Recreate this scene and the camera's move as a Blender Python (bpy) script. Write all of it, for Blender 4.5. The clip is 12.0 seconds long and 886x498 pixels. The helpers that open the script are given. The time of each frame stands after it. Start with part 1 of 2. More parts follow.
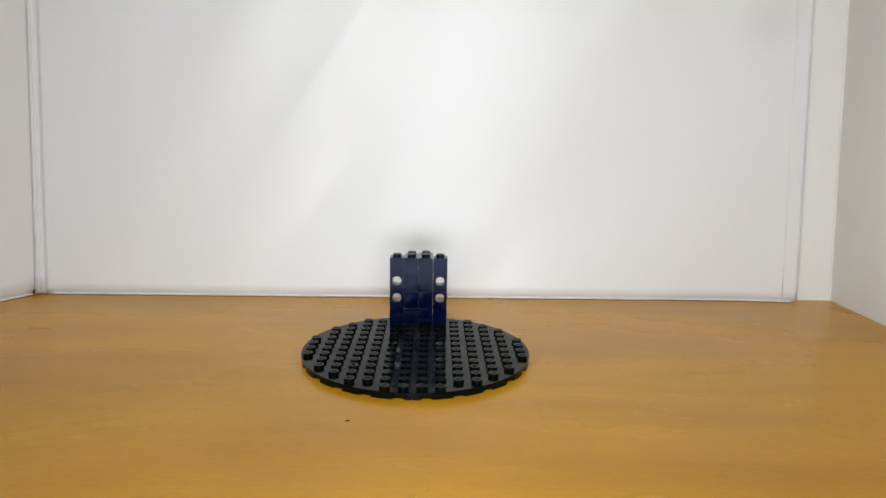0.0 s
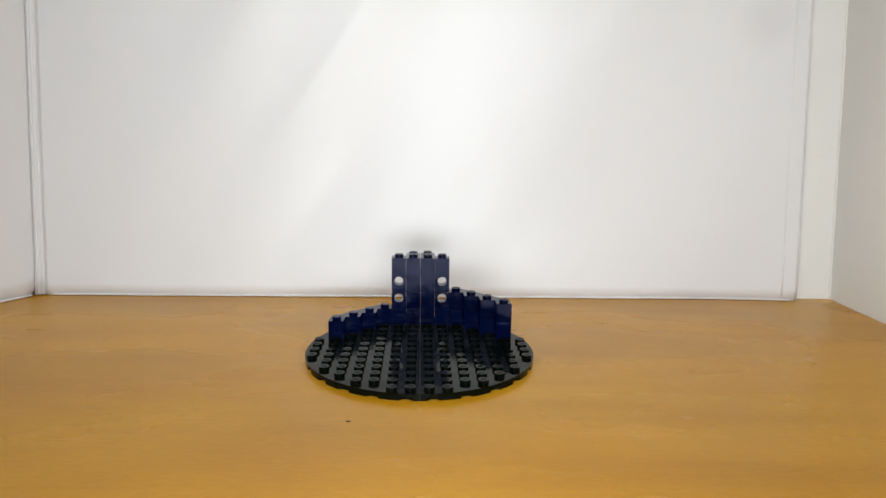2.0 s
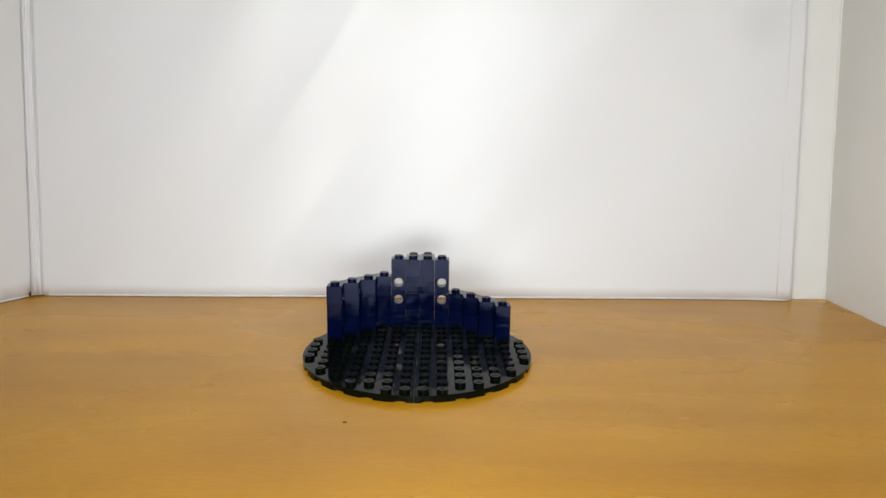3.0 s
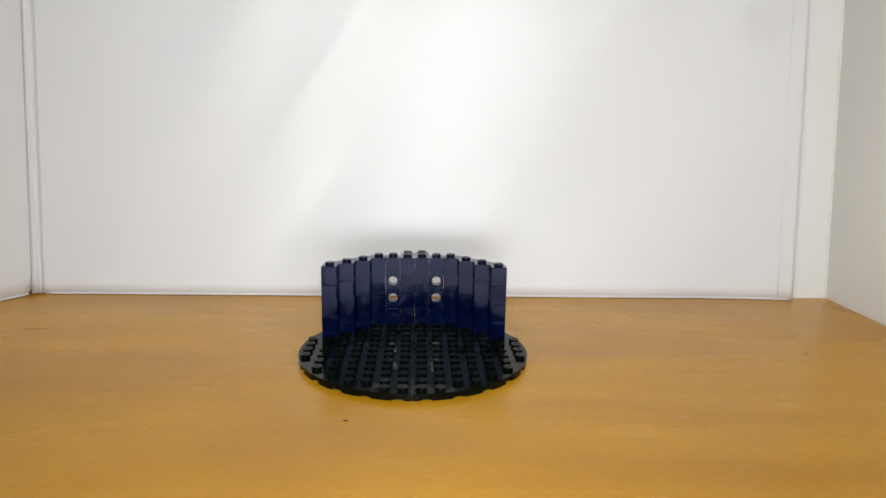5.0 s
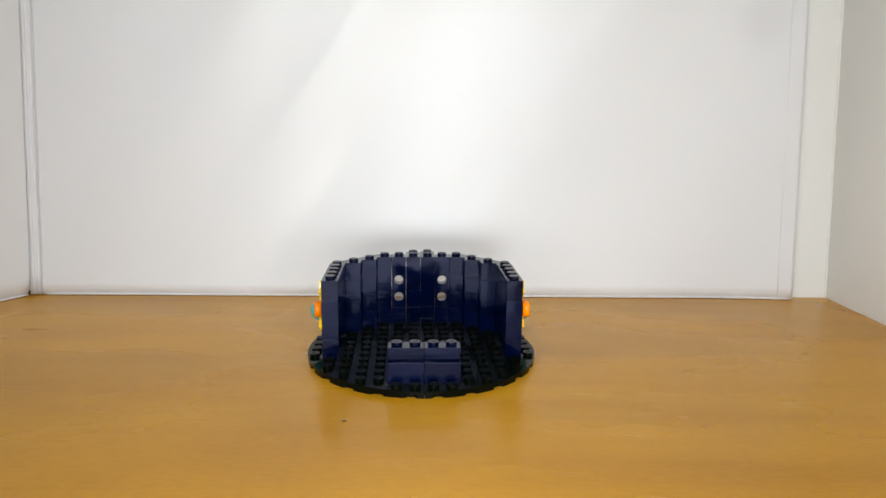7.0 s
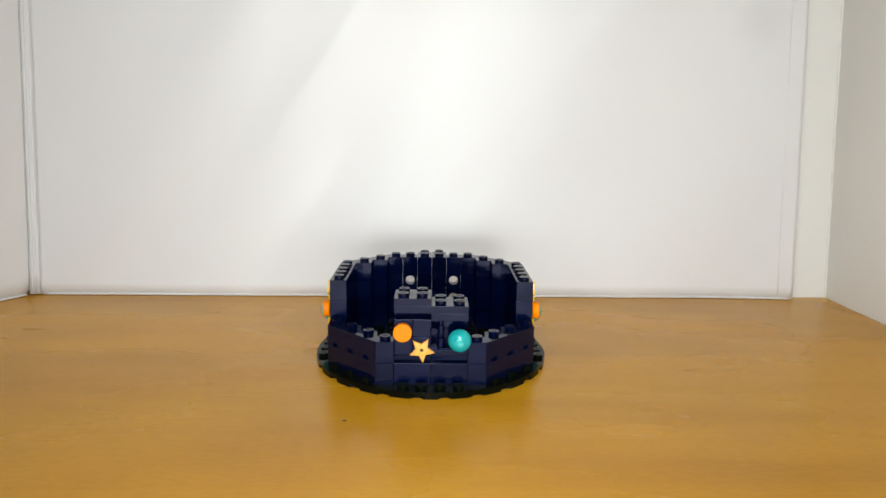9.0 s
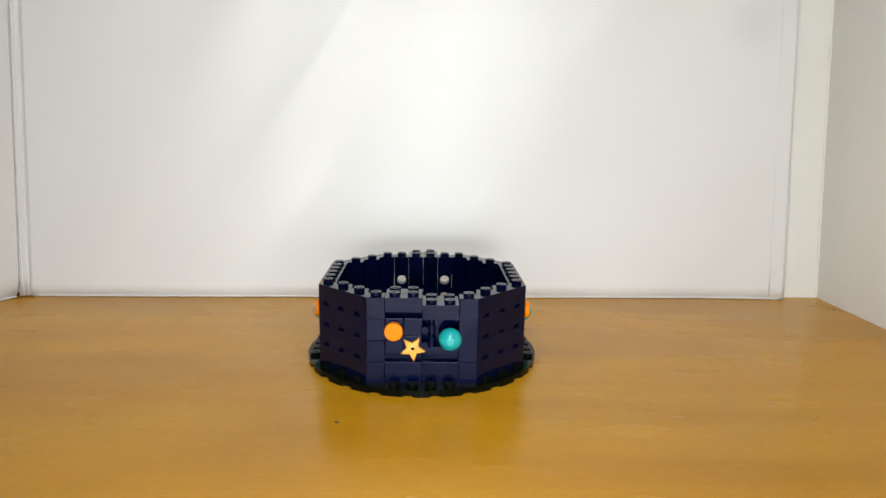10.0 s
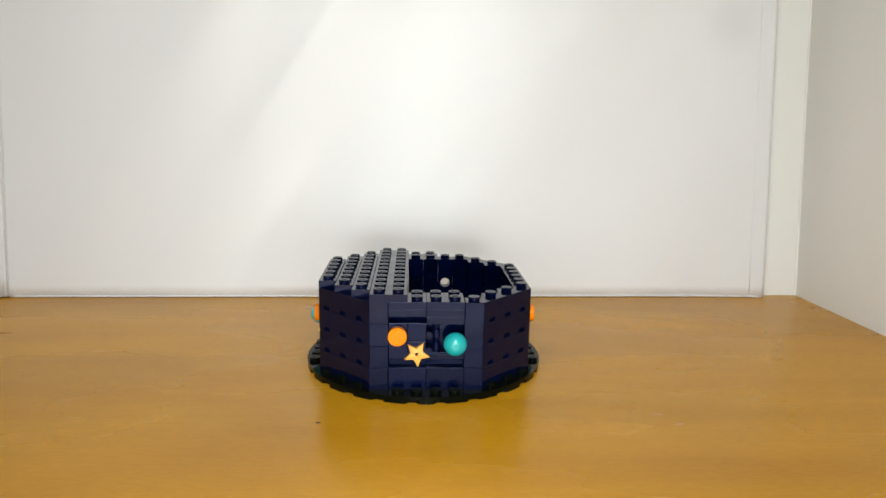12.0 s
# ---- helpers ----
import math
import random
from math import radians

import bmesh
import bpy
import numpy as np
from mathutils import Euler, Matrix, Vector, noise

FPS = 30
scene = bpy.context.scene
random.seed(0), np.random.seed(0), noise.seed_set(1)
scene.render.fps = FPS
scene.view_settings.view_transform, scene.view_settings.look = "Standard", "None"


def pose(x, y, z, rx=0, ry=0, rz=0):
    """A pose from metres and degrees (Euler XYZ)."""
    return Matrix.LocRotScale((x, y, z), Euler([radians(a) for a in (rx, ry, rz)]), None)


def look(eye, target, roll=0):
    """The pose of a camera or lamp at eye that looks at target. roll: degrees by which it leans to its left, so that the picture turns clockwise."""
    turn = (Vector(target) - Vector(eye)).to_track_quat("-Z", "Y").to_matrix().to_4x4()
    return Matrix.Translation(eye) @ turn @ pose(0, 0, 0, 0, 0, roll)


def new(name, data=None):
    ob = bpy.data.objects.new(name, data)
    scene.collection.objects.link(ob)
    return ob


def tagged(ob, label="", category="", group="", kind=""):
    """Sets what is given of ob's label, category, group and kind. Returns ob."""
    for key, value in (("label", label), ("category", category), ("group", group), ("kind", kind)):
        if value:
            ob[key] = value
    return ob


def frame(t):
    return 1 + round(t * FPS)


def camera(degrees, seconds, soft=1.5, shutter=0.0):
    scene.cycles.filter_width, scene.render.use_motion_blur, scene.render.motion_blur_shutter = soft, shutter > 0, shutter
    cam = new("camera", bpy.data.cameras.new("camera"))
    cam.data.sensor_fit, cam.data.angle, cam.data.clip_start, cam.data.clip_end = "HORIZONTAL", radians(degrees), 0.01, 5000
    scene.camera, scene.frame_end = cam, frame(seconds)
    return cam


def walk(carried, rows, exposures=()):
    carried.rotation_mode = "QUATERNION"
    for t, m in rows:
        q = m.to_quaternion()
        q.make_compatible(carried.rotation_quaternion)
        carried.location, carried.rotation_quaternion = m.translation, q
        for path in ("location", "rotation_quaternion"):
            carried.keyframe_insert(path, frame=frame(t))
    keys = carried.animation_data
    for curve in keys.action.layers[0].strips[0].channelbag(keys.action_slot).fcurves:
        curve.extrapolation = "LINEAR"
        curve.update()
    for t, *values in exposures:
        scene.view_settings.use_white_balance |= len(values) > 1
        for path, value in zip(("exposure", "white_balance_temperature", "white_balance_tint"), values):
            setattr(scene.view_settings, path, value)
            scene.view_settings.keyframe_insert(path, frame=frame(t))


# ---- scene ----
# A stop-motion film: every 0.6 s new bricks are on the model, and camera and model have shifted a little.
STEPS = (
    # begins; camera x, y, z (mm), turn, tilt, lean (degrees); model x, y (mm), turn (degrees)
    (0.0, 8.44, -324.19, 116.00, -0.770, -10.708, 0.99, 0.06, 0.95, 0.03),
    (0.4, 8.36, -324.21, 116.70, -0.780, -10.664, 0.84, -0.00, 0.00, -0.00),
    (1.0, 8.43, -323.97, 116.98, -0.767, -10.824, 0.83, 1.42, 0.26, 0.46),
    (1.6, 8.26, -323.98, 116.62, -0.812, -10.817, 0.80, 1.99, 0.36, 1.13),
    (2.2, 7.98, -324.00, 116.71, -0.871, -10.743, 0.84, 2.84, -0.54, -0.53),
    (2.8, 8.48, -324.79, 117.56, -1.084, -10.862, 0.82, 2.63, -0.92, -0.51),
    (3.4, 8.41, -324.73, 117.46, -1.073, -10.890, 0.85, 1.82, -0.83, -0.03),
    (4.0, 8.33, -324.68, 117.36, -1.062, -10.918, 0.87, 1.00, -0.74, 0.45),
    (4.6, 8.26, -324.62, 117.26, -1.051, -10.946, 0.89, 0.18, -0.66, 0.93),
    (5.2, 8.64, -324.20, 116.96, -1.102, -10.755, 0.76, 2.01, 0.88, 0.07),
    (5.8, 8.32, -324.11, 117.05, -1.080, -10.994, 0.88, 4.38, 1.84, 0.21),
    (6.4, 8.05, -324.24, 116.84, -1.142, -10.916, 0.89, 5.03, 3.02, 1.15),
    (7.0, 8.93, -324.07, 117.26, -1.033, -10.957, 0.80, 4.72, 2.58, 2.16),
    (7.6, 8.71, -323.95, 116.99, -1.065, -10.929, 0.81, 6.26, 2.13, 1.38),
    (8.2, 8.49, -323.83, 116.72, -1.096, -10.902, 0.81, 7.79, 1.68, 0.60),
    (8.8, 8.26, -323.72, 116.45, -1.128, -10.874, 0.82, 9.33, 1.23, -0.19),
    (9.4, 8.81, -323.24, 115.78, -1.762, -10.693, 0.91, 9.54, 0.90, 1.36),
    (10.0, 8.73, -323.38, 116.47, -1.699, -10.805, 0.84, 8.65, 4.31, -0.17),
    (10.6, 9.24, -323.77, 116.69, -1.683, -10.731, 0.83, 12.64, -3.86, 0.98),
    (11.2, 10.86, -323.16, 115.60, -3.141, -10.548, 0.89, 17.47, -4.51, -0.23),
    (11.8, 10.15, -323.03, 116.35, -2.985, -10.844, 0.91, 18.14, -3.10, -0.23),
)


def view(x, y, z, turn, tilt, lean):
    """A camera pose from millimetres and degrees."""
    a, b = radians(turn), radians(tilt)
    eye = Vector((x, y, z)) / 1000
    return look(eye, eye + Vector((-math.sin(a) * math.cos(b), math.cos(a) * math.cos(b), math.sin(b))), lean)


def held(poses):
    """Rows for walk(): each pose is held from its step's beginning to just before the next."""
    rows = []
    for k, m in enumerate(poses):
        end = STEPS[k + 1][0] - 1 / FPS if k + 1 < len(STEPS) else 12.0
        rows += [(STEPS[k][0], m), (end, m)]
    return rows


cam = camera(66.5, 12.0, soft=1.5)
walk(cam, held([view(*s[1:7]) for s in STEPS]), [
    (0.0, -0.16, 6500, 10), (1.5, -0.10, 6540, 10), (3.0, -0.05, 6540, 10), (7.2, -0.04, 6560, 10), (9.0, -0.03, 6680, 9), (12.0, -0.03, 6780, 8)])

# ---- light: two unseen lamps added before the table, one overhead, and a dim room ----
world = bpy.data.worlds.new("room_dusk")
scene.world = world
world.use_nodes = True
world.node_tree.nodes["Background"].inputs["Color"].default_value = (0.9, 0.95, 1.0, 1)
world.node_tree.nodes["Background"].inputs["Strength"].default_value = 0.3


def area(name, size, power, colour, m, shape="DISK", size_y=None):
    data = bpy.data.lights.new(name, "AREA")
    data.shape, data.size, data.energy, data.color = shape, size, power, colour
    if size_y:
        data.size_y = size_y
    ob = new(name, data)
    ob.matrix_world = m
    return ob


# unseen panel added under the lens, standing in for low light from the front
area("added_low_light", 0.20, 0.66, (0.90, 0.965, 0.99), look((0.01, -0.285, 0.040), (0.005, 0.117, 0.085)), "RECTANGLE", 0.066)
# unseen taller panel added higher up, its spread narrowed, to light table and backdrop
lamp = area("added_high_light", 0.26, 0.86, (0.90, 0.965, 0.99), look((0.01, -0.62, 0.45), (0.005, 0.117, 0.09)), "RECTANGLE", 0.42)
lamp.data.spread = radians(75)
# unseen overhead fill added for the room, set left to brighten the right wall
area("added_overhead_fill", 0.5, 4.4, (0.92, 0.97, 1.0), look((-0.6, -0.75, 1.55), (-0.45, -0.75, 0.0)))


# ---- materials ----
def material(name, colour, rough, spec=0.5):
    m = bpy.data.materials.new(name)
    m.use_nodes = True
    b = m.node_tree.nodes["Principled BSDF"]
    b.inputs["Base Color"].default_value = (*colour, 1)
    b.inputs["Roughness"].default_value = rough
    b.inputs["Specular IOR Level"].default_value = spec
    return m, m.node_tree, b


def add(tree, kind, **values):
    n = tree.nodes.new(kind)
    for k, v in values.items():
        n.inputs[k.replace("_", " ")].default_value = v
    return n


def noise_at(tree, scale, stretch=(1, 1, 1), detail=4.0, turn=(0, 0, 0)):
    co = tree.nodes.new("ShaderNodeTexCoord")
    mp = add(tree, "ShaderNodeMapping", Scale=stretch, Rotation=turn)
    tree.links.new(co.outputs["Object"], mp.inputs["Vector"])
    n = add(tree, "ShaderNodeTexNoise", Scale=scale, Detail=detail)
    tree.links.new(mp.outputs["Vector"], n.inputs["Vector"])
    return n.outputs["Fac"]


def ramp(tree, source, stops):
    r = tree.nodes.new("ShaderNodeValToRGB")
    r.color_ramp.interpolation = "EASE"
    e = r.color_ramp.elements
    while len(e) < len(stops):
        e.new(0.5)
    for x, (at, c) in zip(e, stops):
        x.position, x.color = at, (*c, 1) if len(c) == 3 else c
    tree.links.new(source, r.inputs["Fac"])
    return r.outputs["Color"]


def mixed(tree, kind, fac, a, b):
    n = tree.nodes.new("ShaderNodeMix")
    n.data_type, n.blend_type = "RGBA", kind
    if isinstance(fac, float):
        n.inputs[0].default_value = fac
    else:
        tree.links.new(fac, n.inputs[0])
    for socket, v in ((n.inputs[6], a), (n.inputs[7], b)):
        if isinstance(v, tuple):
            socket.default_value = (*v, 1)
        else:
            tree.links.new(v, socket)
    return n.outputs[2]


def bump(tree, b, height, strength, distance):
    n = add(tree, "ShaderNodeBump", Strength=strength, Distance=distance)
    tree.links.new(height, n.inputs["Height"])
    tree.links.new(n.outputs["Normal"], b.inputs["Normal"])


def plastic(name, colour, rough=0.16, spec=0.5):
    m, t, b = material(name, colour, rough, spec)
    info = t.nodes.new("ShaderNodeObjectInfo")
    co = t.nodes.new("ShaderNodeTexCoord")
    tint = ramp(t, info.outputs["Random"], [(0, tuple(0.82 * c for c in colour)), (1, tuple(1.2 * c for c in colour))])
    t.links.new(tint, b.inputs["Base Color"])
    scuff = noise_at(t, 160, detail=5)
    worn = ramp(t, scuff, [(0.35, (rough * 0.8,) * 3), (0.75, (rough * 1.6,) * 3)])
    used = ramp(t, info.outputs["Random"], [(0.0, (1.0,) * 3), (0.35, (0.6,) * 3), (0.7, (0.95,) * 3), (1.0, (0.55,) * 3)])
    gloss = mixed(t, "MULTIPLY", 1.0, worn, used)
    t.links.new(gloss, b.inputs["Roughness"])
    # faces are never quite flat: each piece has its own shallow dents, and fine streaks from the mould
    dent = add(t, "ShaderNodeTexNoise", Scale=95.0, Detail=0.5)
    dent.noise_dimensions = "4D"
    own = t.nodes.new("ShaderNodeMath")
    own.operation, own.inputs[1].default_value = "MULTIPLY", 40.0
    t.links.new(info.outputs["Random"], own.inputs[0])
    t.links.new(own.outputs[0], dent.inputs["W"])
    t.links.new(co.outputs["Object"], dent.inputs["Vector"])
    hollow = add(t, "ShaderNodeBump", Strength=0.8, Distance=0.00035)
    t.links.new(dent.outputs["Fac"], hollow.inputs["Height"])
    streak = add(t, "ShaderNodeBump", Strength=0.16, Distance=0.0002)
    t.links.new(noise_at(t, 55, (0.6, 0.6, 9.0), detail=3), streak.inputs["Height"])
    t.links.new(hollow.outputs["Normal"], streak.inputs["Normal"])
    t.links.new(streak.outputs["Normal"], b.inputs["Normal"])
    return m


NAVY = plastic("navy_plastic", (0.0004, 0.0018, 0.0140), 0.11, 0.23)
NAVY.node_tree.nodes["Principled BSDF"].inputs["Specular Tint"].default_value = (0.62, 0.67, 1.0, 1)
CHARCOAL = plastic("charcoal_plastic", (0.0017, 0.0025, 0.0015), 0.13, 0.08)
ORANGE = plastic("orange_plastic", (0.76, 0.185, 0.0), 0.3, 0.2)
GOLD = plastic("pale_orange_plastic", (0.88, 0.42, 0.07), 0.3)
YELLOW = plastic("yellow_plastic", (0.9, 0.55, 0.01), 0.2)
TEAL = plastic("teal_plastic", (0.008, 0.33, 0.34), 0.12)
CRUMB, _, _ = material("crumb", (0.02, 0.015, 0.01), 0.8)


def wood():
    m, t, b = material("honey_beech", (0.55, 0.25, 0.02), 0.26, 0.25)
    grain = noise_at(t, 5, (1.0, 9.0, 1.0), 5)
    cloud = noise_at(t, 6, (1.0, 2.6, 1.0), 3)
    fine = noise_at(t, 190, (1.0, 3.5, 1.0), 4)
    c = ramp(t, grain, [(0.25, (0.515, 0.240, 0.008)), (0.55, (0.565, 0.275, 0.0105)), (0.8, (0.615, 0.306, 0.016))])
    c = mixed(t, "MULTIPLY", 0.5, c, ramp(t, cloud, [(0.25, (0.84, 0.8, 0.74)), (0.75, (1.0, 1.0, 1.0))]))
    c = mixed(t, "MULTIPLY", 0.5, c, ramp(t, fine, [(0.2, (0.8, 0.76, 0.7)), (0.8, (1.0, 1.0, 1.0))]))
    # a few thin dark pores drawn out along the grain, and broad browner patches
    pore = noise_at(t, 22, (0.7, 16.0, 1.0), 2)
    c = mixed(t, "MULTIPLY", 0.55, c, ramp(t, pore, [(0.0, (1.0, 1.0, 1.0)), (0.67, (1.0, 1.0, 1.0)), (0.76, (0.72, 0.64, 0.56))]))
    patch = noise_at(t, 7, (1.0, 1.9, 1.0), 3)
    c = mixed(t, "MULTIPLY", 0.5, c, ramp(t, patch, [(0.3, (0.78, 0.71, 0.62)), (0.62, (1.05, 1.04, 1.0))]))
    t.links.new(c, b.inputs["Base Color"])
    t.links.new(ramp(t, cloud, [(0.3, (0.22,) * 3), (0.7, (0.32,) * 3)]), b.inputs["Roughness"])
    return m


def vinyl():
    m, t, b = material("white_vinyl", (0.8, 0.79, 0.78), 0.40, 0.62)
    cloud = noise_at(t, 5, (1.0, 1.0, 0.6), 3, (0, 0.6, 0))
    c = ramp(t, cloud, [(0.3, (0.69, 0.68, 0.69)), (0.7, (0.74, 0.73, 0.735))])
    # a grey smudge where the sheet was handled
    co = t.nodes.new("ShaderNodeTexCoord")
    far = t.nodes.new("ShaderNodeVectorMath")
    far.operation = "DISTANCE"
    t.links.new(co.outputs["Object"], far.inputs[0])
    far.inputs[1].default_value = (0.224, 0.1335, 0.182)
    c = mixed(t, "MULTIPLY", 1.0, c, ramp(t, far.outputs["Value"], [(0.0, (0.92, 0.92, 0.92)), (0.026, (1.0, 1.0, 1.0))]))
    t.links.new(c, b.inputs["Base Color"])
    # the limp sheet hangs in shallow slanting waves
    lay = add(t, "ShaderNodeMapping", Rotation=(0, 0.62, 0), Scale=(1.0, 1.0, 4.5))
    lay.vector_type = "TEXTURE"
    t.links.new(co.outputs["Object"], lay.inputs["Vector"])
    wave = add(t, "ShaderNodeTexNoise", Scale=26.0, Detail=1.5)
    t.links.new(lay.outputs["Vector"], wave.inputs["Vector"])
    slack = add(t, "ShaderNodeBump", Strength=0.6, Distance=0.006)
    t.links.new(wave.outputs["Fac"], slack.inputs["Height"])
    skin = add(t, "ShaderNodeBump", Strength=0.1, Distance=0.0002)
    t.links.new(noise_at(t, 900, detail=3), skin.inputs["Height"])
    t.links.new(slack.outputs["Normal"], skin.inputs["Normal"])
    t.links.new(skin.outputs["Normal"], b.inputs["Normal"])
    return m


def paint(name, colour, rough=0.55):
    m, t, b = material(name, colour, rough)
    c = ramp(t, noise_at(t, 6, detail=3), [(0.3, tuple(0.94 * v for v in colour)), (0.7, colour)])
    t.links.new(c, b.inputs["Base Color"])
    bump(t, b, noise_at(t, 220, detail=4), 0.25, 0.0006)
    return m


WOOD, VINYL = wood(), vinyl()
WALL = paint("cream_wall_paint", (0.8, 0.785, 0.75))
ROOM = paint("room_paint", (0.6, 0.58, 0.54))
CARPET = paint("grey_carpet", (0.15, 0.14, 0.13), 0.9)


# ---- mesh helpers ----
def part(name, bm, mat, parent=None, label=""):
    me = bpy.data.meshes.new(name)
    bm.to_mesh(me)
    bm.free()
    me.materials.append(mat)
    ob = new(name, me)
    ob.parent = parent
    return tagged(ob, label)


def box(x0, x1, y0, y1, z0, z1, edge=0.0):
    bm = bmesh.new()
    bmesh.ops.create_cube(bm, size=1, matrix=Matrix.LocRotScale(
        ((x0 + x1) / 2, (y0 + y1) / 2, (z0 + z1) / 2), None, (x1 - x0, y1 - y0, z1 - z0)))
    if edge:
        bmesh.ops.bevel(bm, geom=bm.edges[:], offset=edge, segments=2, affect="EDGES", profile=0.5)
    return bm


def structure(name, bm, mat, label, category):
    return tagged(part(name, bm, mat), label, category, kind="structure")


# ---- the setting ----
CORNER_X, CORNER_Y = 0.2795, 0.1205
LEAN = math.tan(radians(6))   # the back wall and what stands against it lean back


def leaned(bm):
    for v in bm.verts:
        v.co.y += LEAN * v.co.z
    return bm


structure("tabletop", box(-1.1, CORNER_X, -0.85, CORNER_Y, -0.03, 0.0, 0.0), WOOD,
          "glossy honey-coloured beech tabletop against a wall", "table top")
structure("wall_back", leaned(box(-1.6, CORNER_X, CORNER_Y, CORNER_Y + 0.1, -0.75, 1.65)), WALL,
          "cream painted wall behind the white backdrop", "wall")
structure("wall_right", box(CORNER_X, CORNER_X + 0.1, -2.6, 0.42, -0.75, 1.65), WALL,
          "cream painted side wall meeting the tabletop", "wall")
structure("wall_left", box(-1.7, -1.6, -2.6, 0.42, -0.75, 1.65), ROOM, "plain room wall", "wall")
structure("wall_rear", box(-1.7, CORNER_X + 0.1, -2.7, -2.6, -0.75, 1.65), ROOM, "plain room wall", "wall")
structure("ceiling", box(-1.7, CORNER_X + 0.1, -2.7, 0.42, 1.65, 1.7), ROOM, "plain white ceiling", "ceiling")
structure("floor", box(-1.7, CORNER_X + 0.1, -2.7, 0.42, -0.8, -0.75), CARPET, "grey carpet floor", "floor")


def corner_bead():
    """A thin ragged bead of paint down the room's corner."""
    bm = bmesh.new()
    rings = []
    for k in range(61):
        z = 0.0005 + 0.3 * k / 60
        r = 0.0009 + 0.0004 * noise.noise((z * 60, 3.1, 0))
        rings.append([bm.verts.new((CORNER_X - r * math.cos(a), CORNER_Y - r * math.sin(a), z))
                      for a in (0, 0.4, 0.8, 1.17, 1.57)])
    for a, b in zip(rings, rings[1:]):
        for i in range(4):
            f = bm.faces.new((a[i], a[i + 1], b[i + 1], b[i]))
            f.smooth = True
    return bm


structure("trim", leaned(corner_bead()), paint("gloss_cream_paint", (0.78, 0.76, 0.7), 0.25), "glossy bead of cream paint in the wall corner", "trim")


# ---- the white folding screen ----
def sheet(line, z0, z1, thick, rows=24, round_a=0.0, round_b=0.0, wave=0.0):
    """An upright sheet of some thickness over a line of (x, y), with rounded lower corners at its ends."""
    bm = bmesh.new()
    n = len(line)
    length = [0.0]
    for p, q in zip(line, line[1:]):
        length.append(length[-1] + math.dist(p, q))
    sides = []
    for side in (0, 1):
        grid = []
        for i, (x, y) in enumerate(line):
            p, q = line[max(i - 1, 0)], line[min(i + 1, n - 1)]
            d = Vector((q[0] - p[0], q[1] - p[1])).normalized()
            nx, ny = -d.y * side * thick, d.x * side * thick
            low = z0
            for r, away in ((round_a, length[i]), (round_b, length[-1] - length[i])):
                if away < r:
                    low = z0 + r - math.sqrt(r * r - (r - away) ** 2)
            col = []
            for j in range(rows + 1):
                z = low + (z1 - low) * j / rows
                w = wave * (1.8 if x < -0.05 else 1.8 - 16 * (x + 0.05) if x < 0.0 else 1.0) * noise.noise(((x - 0.7 * z + 0.17) * 15, z * 1.5, 1.7)) * min(1, (z - z0) / 0.05, length[i] / 0.04, (length[-1] - length[i]) / 0.04)
                col.append(bm.verts.new((x + nx, y + ny + w, z)))
            grid.append(col)
        sides.append(grid)
    for s, g in enumerate(sides):
        for i in range(n - 1):
            for j in range(rows):
                q = (g[i][j], g[i + 1][j], g[i + 1][j + 1], g[i][j + 1])
                f = bm.faces.new(q if s == 0 else q[::-1])
                f.smooth = True
    a, b = sides
    for i in range(n - 1):
        bm.faces.new((a[i][0], b[i][0], b[i + 1][0], a[i + 1][0]))
        bm.faces.new((a[i][rows], a[i + 1][rows], b[i + 1][rows], b[i][rows]))
    for j in range(rows):
        bm.faces.new((a[0][j], a[0][j + 1], b[0][j + 1], b[0][j]))
        bm.faces.new((a[n - 1][j], b[n - 1][j], b[n - 1][j + 1], a[n - 1][j + 1]))
    return bm


def tube(points, r, sides=8):
    bm = bmesh.new()
    rings = []
    for i, p in enumerate(points):
        d = (Vector(points[min(i + 1, len(points) - 1)]) - Vector(points[max(i - 1, 0)])).normalized()
        u = d.orthogonal() if abs(d.y) > 0.9 else d.cross(Vector((0, 1, 0))).normalized()
        v = d.cross(u).normalized()
        rings.append([bm.verts.new(Vector(p) + r * (math.cos(a) * u + math.sin(a) * v))
                      for a in [2 * math.pi * k / sides for k in range(sides)]])
    for a, b in zip(rings, rings[1:]):
        for k in range(sides):
            f = bm.faces.new((a[k], a[(k + 1) % sides], b[(k + 1) % sides], b[k]))
            f.smooth = True
    bm.faces.new(rings[0][::-1])
    bm.faces.new(rings[-1])
    bmesh.ops.recalc_face_normals(bm, faces=bm.faces[:])
    return bm


def lpart(name, bm, mat, parent, label=""):
    return part(name, leaned(bm), mat, parent, label)


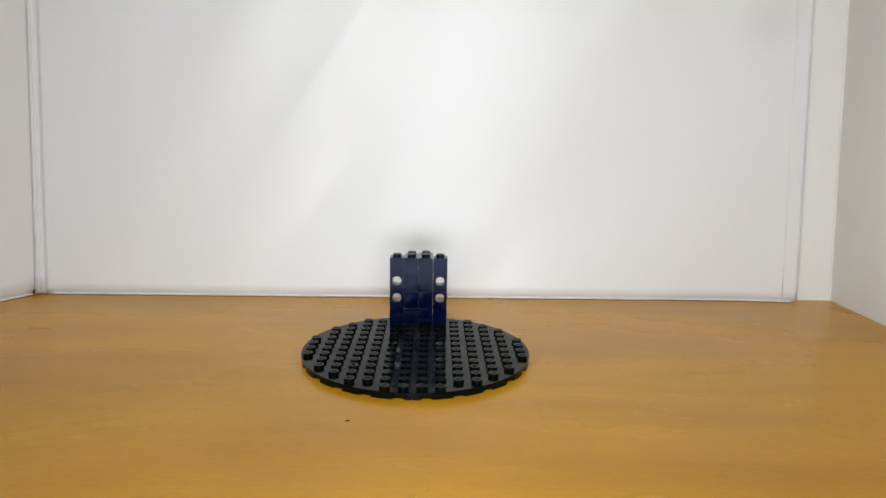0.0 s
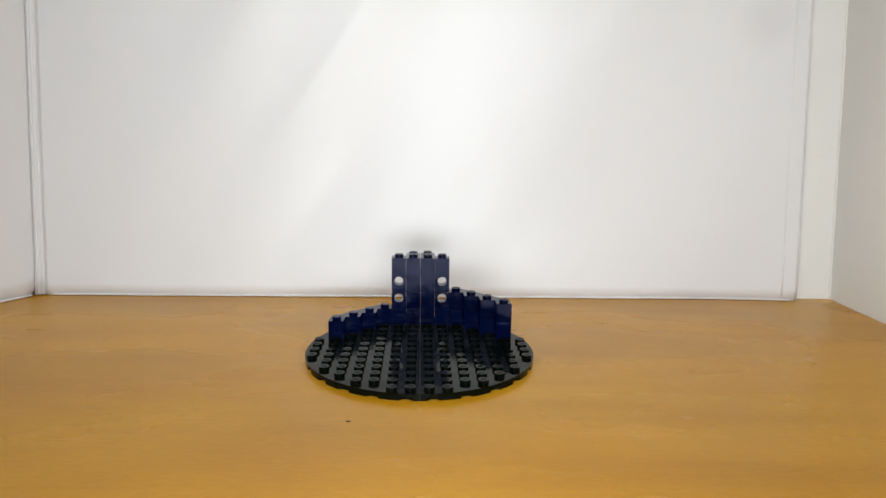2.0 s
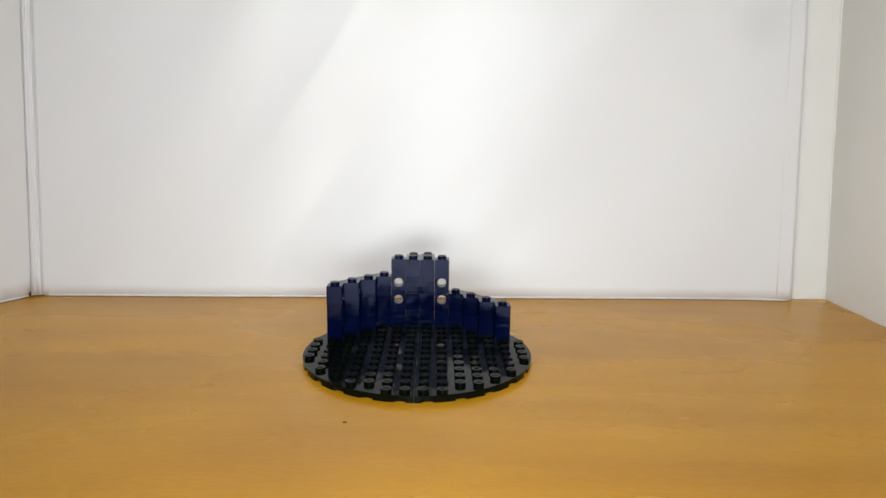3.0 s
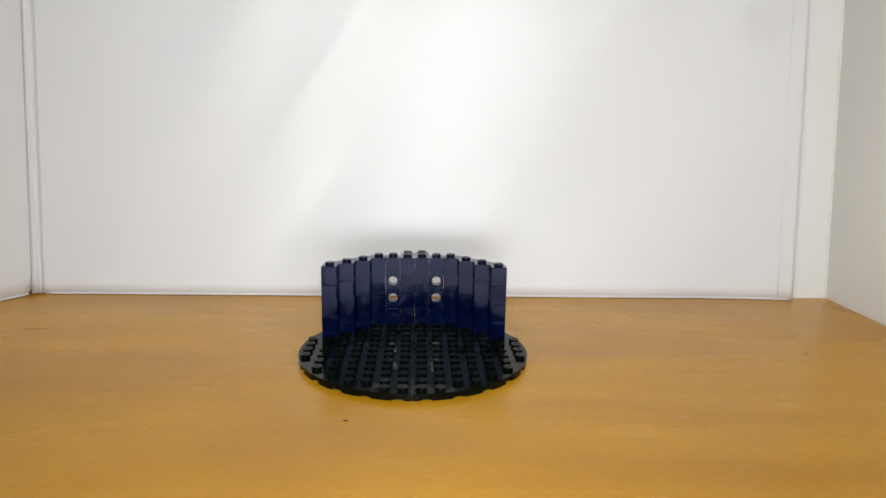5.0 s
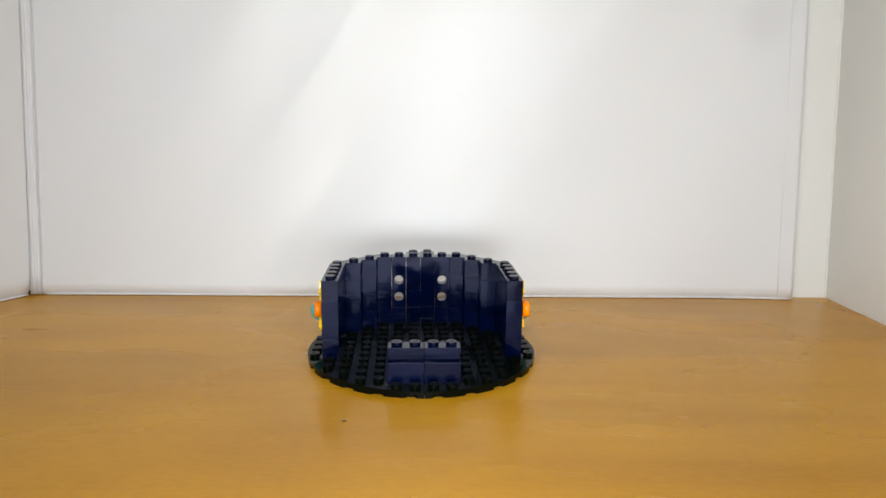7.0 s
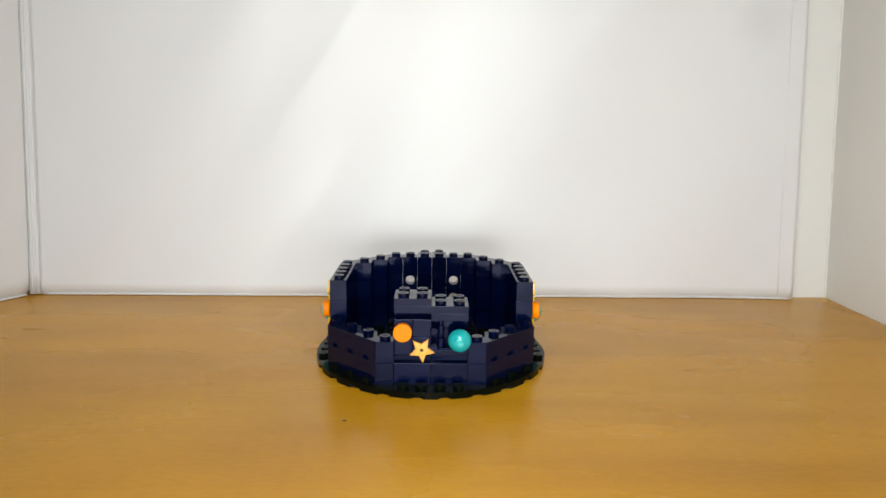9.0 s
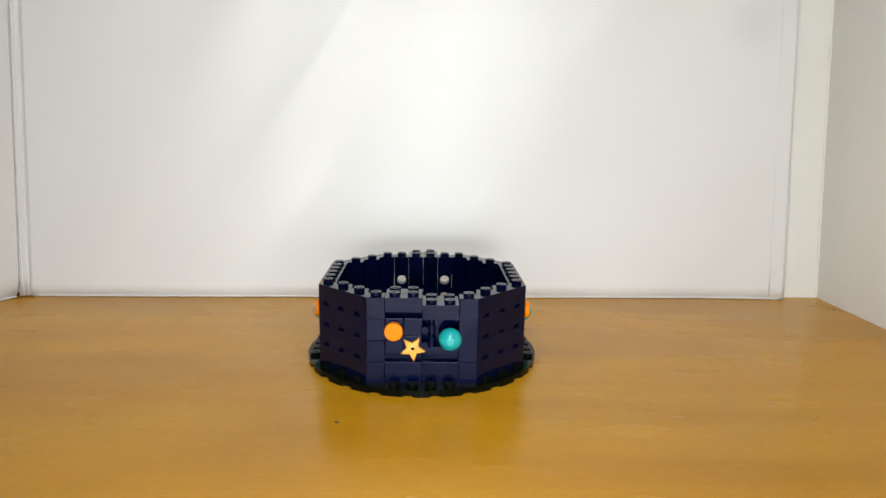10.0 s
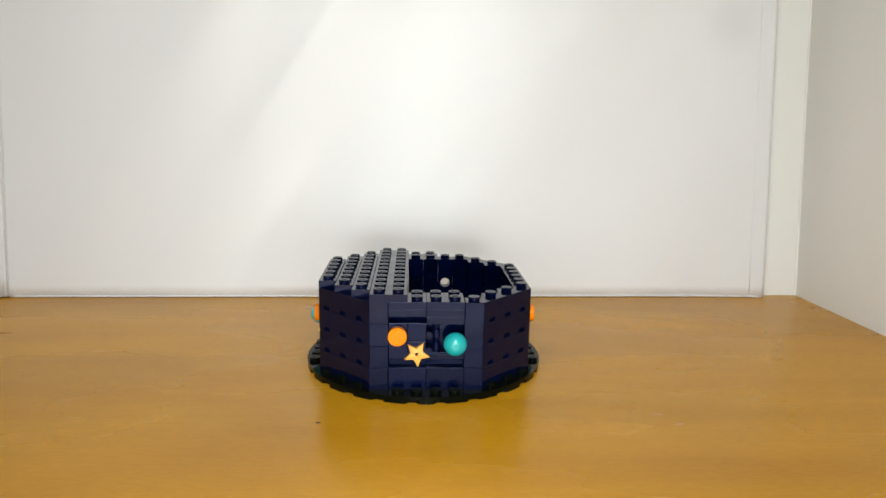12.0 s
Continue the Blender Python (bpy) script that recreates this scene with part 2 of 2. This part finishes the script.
def screen():
    top = 0.31
    ob = tagged(new("folding_screen"), "white vinyl folding screen standing upright against the wall as a backdrop", "backdrop")
    back = lambda x: 0.1125 + 0.0148 * x - (0.0035 * ((x - 0.18) / 0.07) ** 2 if x > 0.18 else 0.0)
    xs = [-0.2457 + 0.4982 * i / 240 for i in range(241)]
    panel = lpart("back_panel", sheet([(x, back(x)) for x in xs], 0.0002, top, 0.002, 40, 0.0012, 0.0012, 0.0026), VINYL, ob,
                 "smooth white vinyl panel with a welded edge")
    lpart("welded_edge", tube([(x, back(x) + 0.0001, 0.0010) for x in xs[2:-2]], 0.0005), VINYL, panel)
    lpart("weld_line", tube([(xs[-1] - 0.0100 + 0.0003 * math.sin(k), back(xs[-1] - 0.0100) + 0.0003, 0.002 + 0.3 * k / 12) for k in range(13)], 0.0006), VINYL, panel)
    spine = lpart("spine", sheet([(-0.2518, 0.1070), (-0.2488, 0.1081), (-0.2453, 0.1089)], 0.0008, top, 0.0014, 20), VINYL, ob,
                  "narrow white vinyl hinge with raised ridges")
    for x, y, r in ((-0.2498, 0.1079, 0.0009), (-0.2468, 0.1085, 0.0011)):
        lpart("ridge", tube([(x - 0.0004 * math.sin(4.0 * k / 24), y, 0.001 + 0.3 * k / 24) for k in range(25)], r), VINYL, spine)
    a, d = Vector((-0.2514, 0.1069)), Vector((-0.52, -0.854))
    line = [tuple(a + d * (0.2 * i / 200)) for i in range(201)][::-1]
    side = lpart("side_panel", sheet(line, 0.0002, top, 0.002, 30, 0.004, 0.007, 0.0006), VINYL, ob, "white vinyl side panel folded forward")
    lpart("welded_edge", tube([(x, y + 0.0001, 0.0010) for x, y in line[2:-2]], 0.0005), VINYL, side)


screen()

bm = box(-0.0253, -0.0235, -0.0766, -0.0760, 0.0, 0.0004, 0.00015)
tagged(part("crumb", bm, CRUMB), "tiny dark crumb lying on the tabletop", "crumb")

# ---- the brick model ----
U = 0.008        # one stud's pitch
B, P = 0.0096, 0.0032   # a brick's and a plate's height
GAP = 0.00007
model = tagged(new("brick_model"), "dark navy toy brick drum growing on a round charcoal base plate", "toy model")
arrivals = []    # (piece, its pose in the model, the step with which it comes)


def ring_stud(bm, x, y, z, r=0.0024, bore=0.0011, h=0.0017, sides=20):
    """A raised stud with an open bore."""
    rings = [[bm.verts.new((x + rr * math.cos(a), y + rr * math.sin(a), z + zz)) for a in [2 * math.pi * k / sides for k in range(sides)]]
             for rr, zz in ((r, 0), (r, h), (bore, h), (bore, 0.0002))]
    for a, b in zip(rings, rings[1:]):
        for k in range(sides):
            bm.faces.new((a[k], a[(k + 1) % sides], b[(k + 1) % sides], b[k]))
    bm.faces.new(rings[-1])


def stud(bm, x, y, z, r=0.0024, h=0.0017, sides=20, emblem=True):
    """A raised round stud with a softened rim."""
    rings = []
    for rr, zz in ((r, 0), (r, h)):
        rings.append([bm.verts.new((x + rr * math.cos(a), y + rr * math.sin(a), z + zz))
                      for a in [2 * math.pi * k / sides for k in range(sides)]])
    for a, b in zip(rings, rings[1:]):
        for k in range(sides):
            f = bm.faces.new((a[k], a[(k + 1) % sides], b[(k + 1) % sides], b[k]))
            f.smooth = True
    top = bm.faces.new(rings[-1])
    for e in top.edges:
        e.smooth = False
    if emblem:
        # the worn raised mark on a stud's top: two short bars
        for dy in (-0.00055, 0.00055):
            prism(bm, [(x - 0.0013, y + dy - 0.00028), (x + 0.0013, y + dy - 0.00028), (x + 0.0013, y + dy + 0.00028), (x - 0.0013, y + dy + 0.00028)],
                  z + h - 0.0001, z + h + 0.00012)


def studs_on(bm, nx, ny, h, keep=None):
    for i in range(nx):
        for j in range(ny):
            if keep is None or keep(i, j):
                stud(bm, (i + 0.5) * U, (j + 0.5) * U, h)
    return bm


def prism(bm, outline, z0, z1):
    low = [bm.verts.new((x, y, z0)) for x, y in outline]
    high = [bm.verts.new((x, y, z1)) for x, y in outline]
    n = len(outline)
    fs = [bm.faces.new(low[::-1]), bm.faces.new(high)]
    for k in range(n):
        fs.append(bm.faces.new((low[k], low[(k + 1) % n], high[(k + 1) % n], high[k])))
    return fs


def brick_mesh(nx, ny, h, studded=True, gap=GAP, edge=0.0001, foot=0.0):
    """A brick with its lower left corner at the origin."""
    return studs_on(box(gap, nx * U - gap, gap, ny * U - gap, -foot, h, edge), nx if studded else 0, ny, h)


def facet_mesh(h=B):
    """A corner brick with a slanting outer face and a stepped inner one; outer side towards +x, +y."""
    g = GAP
    steps = [(2, 5), (3, 5), (3, 4), (4, 4), (4, 3), (5, 3), (5, 2)]
    inner = [((x - 2) * U, (y - 2) * U) for x, y in steps]
    inner[0] = (g, 3 * U)
    inner[-1] = (3 * U, g)
    a, b = Vector((4 * U - g, U)), Vector((U, 4 * U - g))
    bm = bmesh.new()
    outer = [(4 * U - g, g), tuple(a), tuple(b), (g, 4 * U - g)]
    body = prism(bm, outer + inner, 0.0020, h)
    # short slots along the foot of the slanting face
    d, inward = (b - a).normalized(), Vector((-1, -1)).normalized() * 0.0014
    cut = [(4 * U - g, g), tuple(a)]
    for s in (0.0055, 0.0165, 0.0275):
        for off, depth in ((s - 0.002, 0), (s - 0.002, 1), (s + 0.002, 1), (s + 0.002, 0)):
            cut.append(tuple(a + d * off + inward * depth))
    cut += [tuple(b), (g, 4 * U - g)]
    prism(bm, cut + inner, 0.0, 0.0020)
    edges = {e for f in body for e in f.edges if all(v.co.z > 0.005 for v in e.verts) or abs(e.verts[0].co.z - e.verts[1].co.z) > 0.005}
    bmesh.ops.bevel(bm, geom=list(edges), offset=0.00018, segments=1, affect="EDGES")
    for x, y in ((2.5, 5.5), (3.5, 4.5), (4.5, 3.5), (5.5, 2.5)):
        stud(bm, (x - 2) * U, (y - 2) * U, h)
    bmesh.ops.recalc_face_normals(bm, faces=bm.faces[:])
    return bm


def holed_mesh(h=B, r=0.0025, at=0.0060):
    """A one-stud brick with a round hole right through it, front to back."""
    bm = bmesh.new()
    n = 32
    g = GAP
    x0, x1, z0, z1, cx = g, U - g, -0.00004, h, U / 2
    def ring(y, rr):
        return [bm.verts.new((cx + rr * math.cos(t), y, at + rr * math.sin(t))) for t in [2 * math.pi * (k + 0.5) / n for k in range(n)]]
    def square(y):
        out = []
        for k in range(n):
            t = 2 * math.pi * (k + 0.5) / n
            c, s = math.cos(t), math.sin(t)
            reach = min(((x1 if c > 0 else x0) - cx) / c, ((z1 if s > 0 else z0) - at) / s)
            out.append(bm.verts.new((cx + c * reach, y, at + s * reach)))
        return out
    front, back = square(g), square(U - g)
    loops = [front, ring(g, r + 0.0006), ring(g + 0.0009, r + 0.0006), ring(g + 0.0009, r), ring(U - g - 0.0009, r),
             ring(U - g - 0.0009, r + 0.0006), ring(U - g, r + 0.0006), back, front]
    for a, b in zip(loops, loops[1:]):
        for k in range(n):
            bm.faces.new((a[k], a[(k + 1) % n], b[(k + 1) % n], b[k]))
    bmesh.ops.recalc_face_normals(bm, faces=bm.faces[:])
    stud(bm, U / 2, U / 2, h)
    return bm


MESHES = {}


def piece(name, key, build, mat, x, y, z, step, turn=0, label="", flip=1):
    """A part of the model at (x, y, z), in studs and metres, that comes with the step; meshes are shared by key."""
    if key not in MESHES:
        bm = build()
        me = bpy.data.meshes.new(name)
        bm.to_mesh(me)
        bm.free()
        me.materials.append(mat)
        MESHES[key] = me
    ob = new(name, MESHES[key])
    ob.parent = model
    tagged(ob, label)
    # no two bricks sit quite alike
    slack = 0.28 if "slanted" in name else 0.16
    m = pose(x * U, y * U, z, 0, 0, turn) @ pose(0, 0, 0, *(random.uniform(-slack, slack) for _ in range(3)))
    ob.matrix_basis = m
    arrivals.append((ob, m, step))
    return ob


def on_base(i, j):
    return math.hypot(i - 6.5, j - 6.5) < 6.8


def base_half(side):
    """Half of the round base plate, with notches along the foot of its rim."""
    bm = bmesh.new()
    R = 0.0566
    def arc(teeth):
        pts = []
        for k in range(121):
            a = math.pi * k / 120
            r = R - (0.0016 if teeth and (k % 10) in (3, 4, 5) else 0.0)
            pts.append((max(r * math.sin(a), 0.00012), -r * math.cos(a)))
        return [(side * x, y) for x, y in (pts if side > 0 else pts[::-1])]
    prism(bm, arc(True), 0.0, 0.0017)
    prism(bm, arc(False), 0.0017, P)
    for i in range(14):
        for j in range(14):
            if on_base(i, j) and (i - 6.5) * side > 0:
                make = ring_stud if i in (3, 10) and j in (3, 10) else stud
                make(bm, (i - 6.5) * U, (j - 6.5) * U, P)
    bmesh.ops.recalc_face_normals(bm, faces=bm.faces[:])
    return bm


for side in (-1, 1):
    part("base_plate", base_half(side), CHARCOAL, model, "half of a round charcoal base plate with studs")

Z = [P + B * k for k in range(5)]     # the levels of the brick courses

# the tower at the back, there from the start
for k in range(4):
    for col in (-2, 1):
        if k in (1, 2):
            piece("holed_brick", "holed", holed_mesh, NAVY, col, 5, Z[k], 0, label="navy brick with a round through hole")
        else:
            piece("brick", "1x1", lambda: brick_mesh(1, 1, B, True, GAP, 0.00004, 0.00008), NAVY, col, 5, Z[k], 0)
    for col in (-1, 0):
        piece("brick", "1x2", lambda: brick_mesh(1, 2, B, True, 0.00005, 0.00004, 0.00008), NAVY, col, 5, Z[k], 0)
# the topmost left one sits a little askew
arrivals[-2][0].matrix_basis = arrivals[-2][1] @ pose(0, -0.0001, 0, -1.2, 0, 0.5)

# slanting corner bricks: back right and back left, course by course, then the two front ones
RIGHT_BACK, LEFT_BACK = (1, 3, 6, 8), (2, 4, 5, 7)
FRONT = (14, 15, 16, 17)
for k in range(4):
    for corner, turn, step in ((0, 0, RIGHT_BACK[k]), (1, 90, LEFT_BACK[k]), (2, 180, FRONT[k]), (3, 270, FRONT[k])):
        x, y = ((2, 2), (-2, 2), (-2, -2), (2, -2))[corner]
        piece("slanted_corner_brick", "facet", facet_mesh, NAVY, x, y, Z[k], step, turn)


# ---- decorations, built facing -y ----
def disc_mesh():
    bm = bmesh.new()
    rings = []
    n = 32
    for r, y in ((0.0040, 0.0), (0.0040, -0.0029), (0.0038, -0.0032)):
        rings.append([bm.verts.new((r * math.cos(a), y, r * math.sin(a))) for a in [2 * math.pi * k / n for k in range(n)]])
    for a, b in zip(rings, rings[1:]):
        for k in range(n):
            f = bm.faces.new((a[k], a[(k + 1) % n], b[(k + 1) % n], b[k]))
            f.smooth = True
    bm.faces.new(rings[-1])
    bm.faces.new(rings[0][::-1])
    bmesh.ops.recalc_face_normals(bm, faces=bm.faces[:])
    return bm


def star_mesh():
    """A five-pointed star with a ridge along its rim and a hole in the middle."""
    bm = bmesh.new()
    n = 10
    def loop(big, small, y):
        return [bm.verts.new((r * math.sin(a), y, -r * math.cos(a)))
                for r, a in [((big if k % 2 == 0 else small), 2 * math.pi * k / n) for k in range(n)]]
    def hole(y):
        return [bm.verts.new((0.0008 * math.sin(a), y, -0.0008 * math.cos(a))) for a in [2 * math.pi * k / n for k in range(n)]]
    loops = [hole(0), loop(0.0057, 0.0027, 0), loop(0.0057, 0.0027, -0.0014), loop(0.0054, 0.00255, -0.0016),
             loop(0.0047, 0.0022, -0.0016), loop(0.0044, 0.0020, -0.0012), hole(-0.0013), hole(0)]
    for a, b in zip(loops, loops[1:]):
        for k in range(n):
            bm.faces.new((a[k], a[(k + 1) % n], b[(k + 1) % n], b[k]))
    bmesh.ops.recalc_face_normals(bm, faces=bm.faces[:])
    return bm


def dome_mesh():
    """A round dome with a small ring in its middle."""
    bm = bmesh.new()
    n = 40
    prof = [(0.0040, 0.0), (0.0048, -0.0012)]
    for k in range(0, 12):
        a = math.pi / 2 * k / 13
        prof.append((0.0051 * math.cos(a), -0.0024 - 0.0047 * math.sin(a)))
    prof += [(0.0006, -0.0068), (0.0003, -0.0068)]
    rings = [[bm.verts.new((r * math.cos(t), y, r * math.sin(t))) for t in [2 * math.pi * k / n for k in range(n)]] for r, y in prof]
    for a, b in zip(rings, rings[1:]):
        for k in range(n):
            f = bm.faces.new((a[k], a[(k + 1) % n], b[(k + 1) % n], b[k]))
            f.smooth = True
    bm.faces.new(rings[-1])
    bm.faces.new(rings[0][::-1])
    bmesh.ops.recalc_face_normals(bm, faces=bm.faces[:])
    return bm


def bar_mesh():
    """An upright bar with three beads."""
    bm = bmesh.new()
    n = 14
    prof = [(0.0010, 0.0)]
    for k in range(3):
        z = 0.0006 + 0.0055 * k
        prof += [(0.0010, z), (0.0016, z + 0.0004), (0.0016, z + 0.0042), (0.0010, z + 0.0046)]
    prof.append((0.0010, 0.0176))
    rings = [[bm.verts.new((r * math.cos(t), r * math.sin(t), z)) for t in [2 * math.pi * k / n for k in range(n)]] for r, z in prof]
    for a, b in zip(rings, rings[1:]):
        for k in range(n):
            bm.faces.new((a[k], a[(k + 1) % n], b[(k + 1) % n], b[k]))
    bm.faces.new(rings[-1])
    bm.faces.new(rings[0][::-1])
    return bm


def tile_mesh():
    return box(-0.0039, 0.0039, -0.0016, 0.0016, -0.0039, 0.0039, 0.0002)


def deco(name, key, build, mat, m, step, label=""):
    ob = piece(name, key, build, mat, 0, 0, 0, step, label=label)
    arrivals[-1] = (ob, m, step)
    ob.matrix_basis = m
    return ob


def panel(face, steps, mirror=1, thin=False):
    """A wall panel with its ornaments. face: the pose of its foot's middle, with -y outward and y = 0 on the outer face."""
    low_a, low_b, up, cap = steps
    def at(x, y, z, turn=0):
        return face @ pose(mirror * x, y, z, 0, mirror * turn, 0)
    def block(nx, ny, h, x, y, z, step, key, name="brick", studded=True):
        deco(name, key, lambda: brick_mesh(nx, ny, h, studded), NAVY,
             face @ pose((x if mirror > 0 else -x - nx * U), y, z), step)
    for x, step in ((0.0, low_a), (-2 * U, low_b)):
        block(2, 1, B, x, 0.0, 0.0, step, "2x1 base", studded=False)
        if thin:
            block(2, 1, 2 * P, x, 0.0, B, step, "2x1 low")
        else:
            block(2, 1, P, x, 0.0045, B, step, "2x1 foot", "plate", False)
            block(2, 1, P, x, 0.0014, B + P, step, "2x1 shelf", "plate")
    if thin:
        block(4, 1, 4 * P, -2 * U, 0.0, B + 2 * P, up, "4x1 tall", studded=False)
        block(4, 1, 3 * P, -2 * U, 0.0, B + 6 * P, up, "4x1 cap")
    else:
        # the backing behind the ornaments
        block(2, 1, 3 * P, -2 * U, 0.0044, B + 2 * P, up, "2x1 backing", studded=False)
        block(2, 1, 2 * P, -2 * U, 0.0062, B + 5 * P, up, "2x1 inset", studded=False)
        block(2, 1, 4 * P, 0.0, 0.0078, B + 2 * P, up, "2x1 recess", studded=False)
        block(2, 1, 0.0024, 0.0, 0.0004, B + 0.0036, up, "2x1 ledge", "ledge", False)
        for k in (0, 1):
            block(2, 2, P, 0.0, 0.0, B + (6 + k) * P, up, "2x2 plate", "plate")
            block(2, 2, P, -2 * U, 0.0, B + (7 + k) * P, up, "2x2 plate", "plate")
        block(2, 2, P, 0.0, 0.0, B + 8 * P, cap, "2x2 plate", "plate")
        for x, z in ((-12, 0.0250), (-4, 0.0250), (-12, 0.0170), (-4, 0.0170)):
            deco("tile", "tile", tile_mesh, NAVY, at(x / 1000, 0.0028, z, 2.5 if x == -4 and z > 0.02 else 0), up)
        deco("beaded_bar", "bar", bar_mesh, NAVY, at(0.0042, 0.0026, B + 0.0062), up)
        for z in (0.0165, 0.0235):
            deco("peg", "peg", studs_peg, NAVY, at(0.0012, 0.0048, z), up)
    out = 0.0012 if not thin else -0.0002
    deco("round_disc", "disc", disc_mesh, ORANGE, at(-0.0122, out, 0.0237), up, "bright orange round disc")
    deco("star", "star" if not thin else "star yellow", star_mesh, YELLOW if thin else GOLD, at(-0.0040, out - 0.0005, 0.0158, -6), up,
         "yellow five-pointed star" if thin else "pale orange five-pointed star with a central hole")
    deco("dome", "dome", dome_mesh, TEAL, at(0.0123, 0.0035 if not thin else -0.0018, 0.0198 if not thin else 0.0160), up, "glossy teal dome")
    if thin:
        deco("star", "star yellow", star_mesh, YELLOW, at(-0.0035, -0.0006, 0.0305, 20), up, "yellow five-pointed star")


def studs_peg():
    bm = bmesh.new()
    stud(bm, 0, 0, 0, 0.0015, 0.003, emblem=False)
    bmesh.ops.rotate(bm, matrix=Matrix.Rotation(radians(90), 3, "X"), verts=bm.verts[:])
    return bm


panel(pose(6 * U, 0, P, 0, 0, 90), (9, 9, 9, 9), 1, True)
panel(pose(-6 * U, 0, P, 0, 0, -90), (10, 10, 10, 10), -1, True)
panel(pose(0, -6 * U, P), (11, 12, 13, 18))

# the roof's long plates, laid from the side inwards
for col, width, half, step in ((-6, 1, 3, 18), (-5, 1, 4, 18), (-4, 1, 5, 19), (-3, 2, 6, 20)):
    piece("roof_plate", f"roof {col}", lambda: brick_mesh(width, 2 * half, P), NAVY, col, -half, Z[4], step,
          label="long navy roof plate with rows of studs")


# ---- what moves ----
def motions():
    walk(model, held([pose(s[7] / 1000, s[8] / 1000, 0, 0, 0, s[9]) for s in STEPS]))
    spare = 0
    for ob, m, step in arrivals:
        if step == 0:
            continue
        # until its turn, each piece lies on the table among the spare bricks behind the camera
        z = -min(v.co.z for v in ob.data.vertices)
        wait = pose(-0.62 + 0.055 * (spare % 15), -0.46 - 0.055 * (spare // 15), z, 0, 0, 0)
        wait = Matrix.Translation(wait.translation) @ m.to_3x3().to_4x4()
        spare += 1
        t = STEPS[step][0]
        walk(ob, [(0.0, wait), (t - 1 / FPS, wait), (t, m), (12.0, m)])


motions()
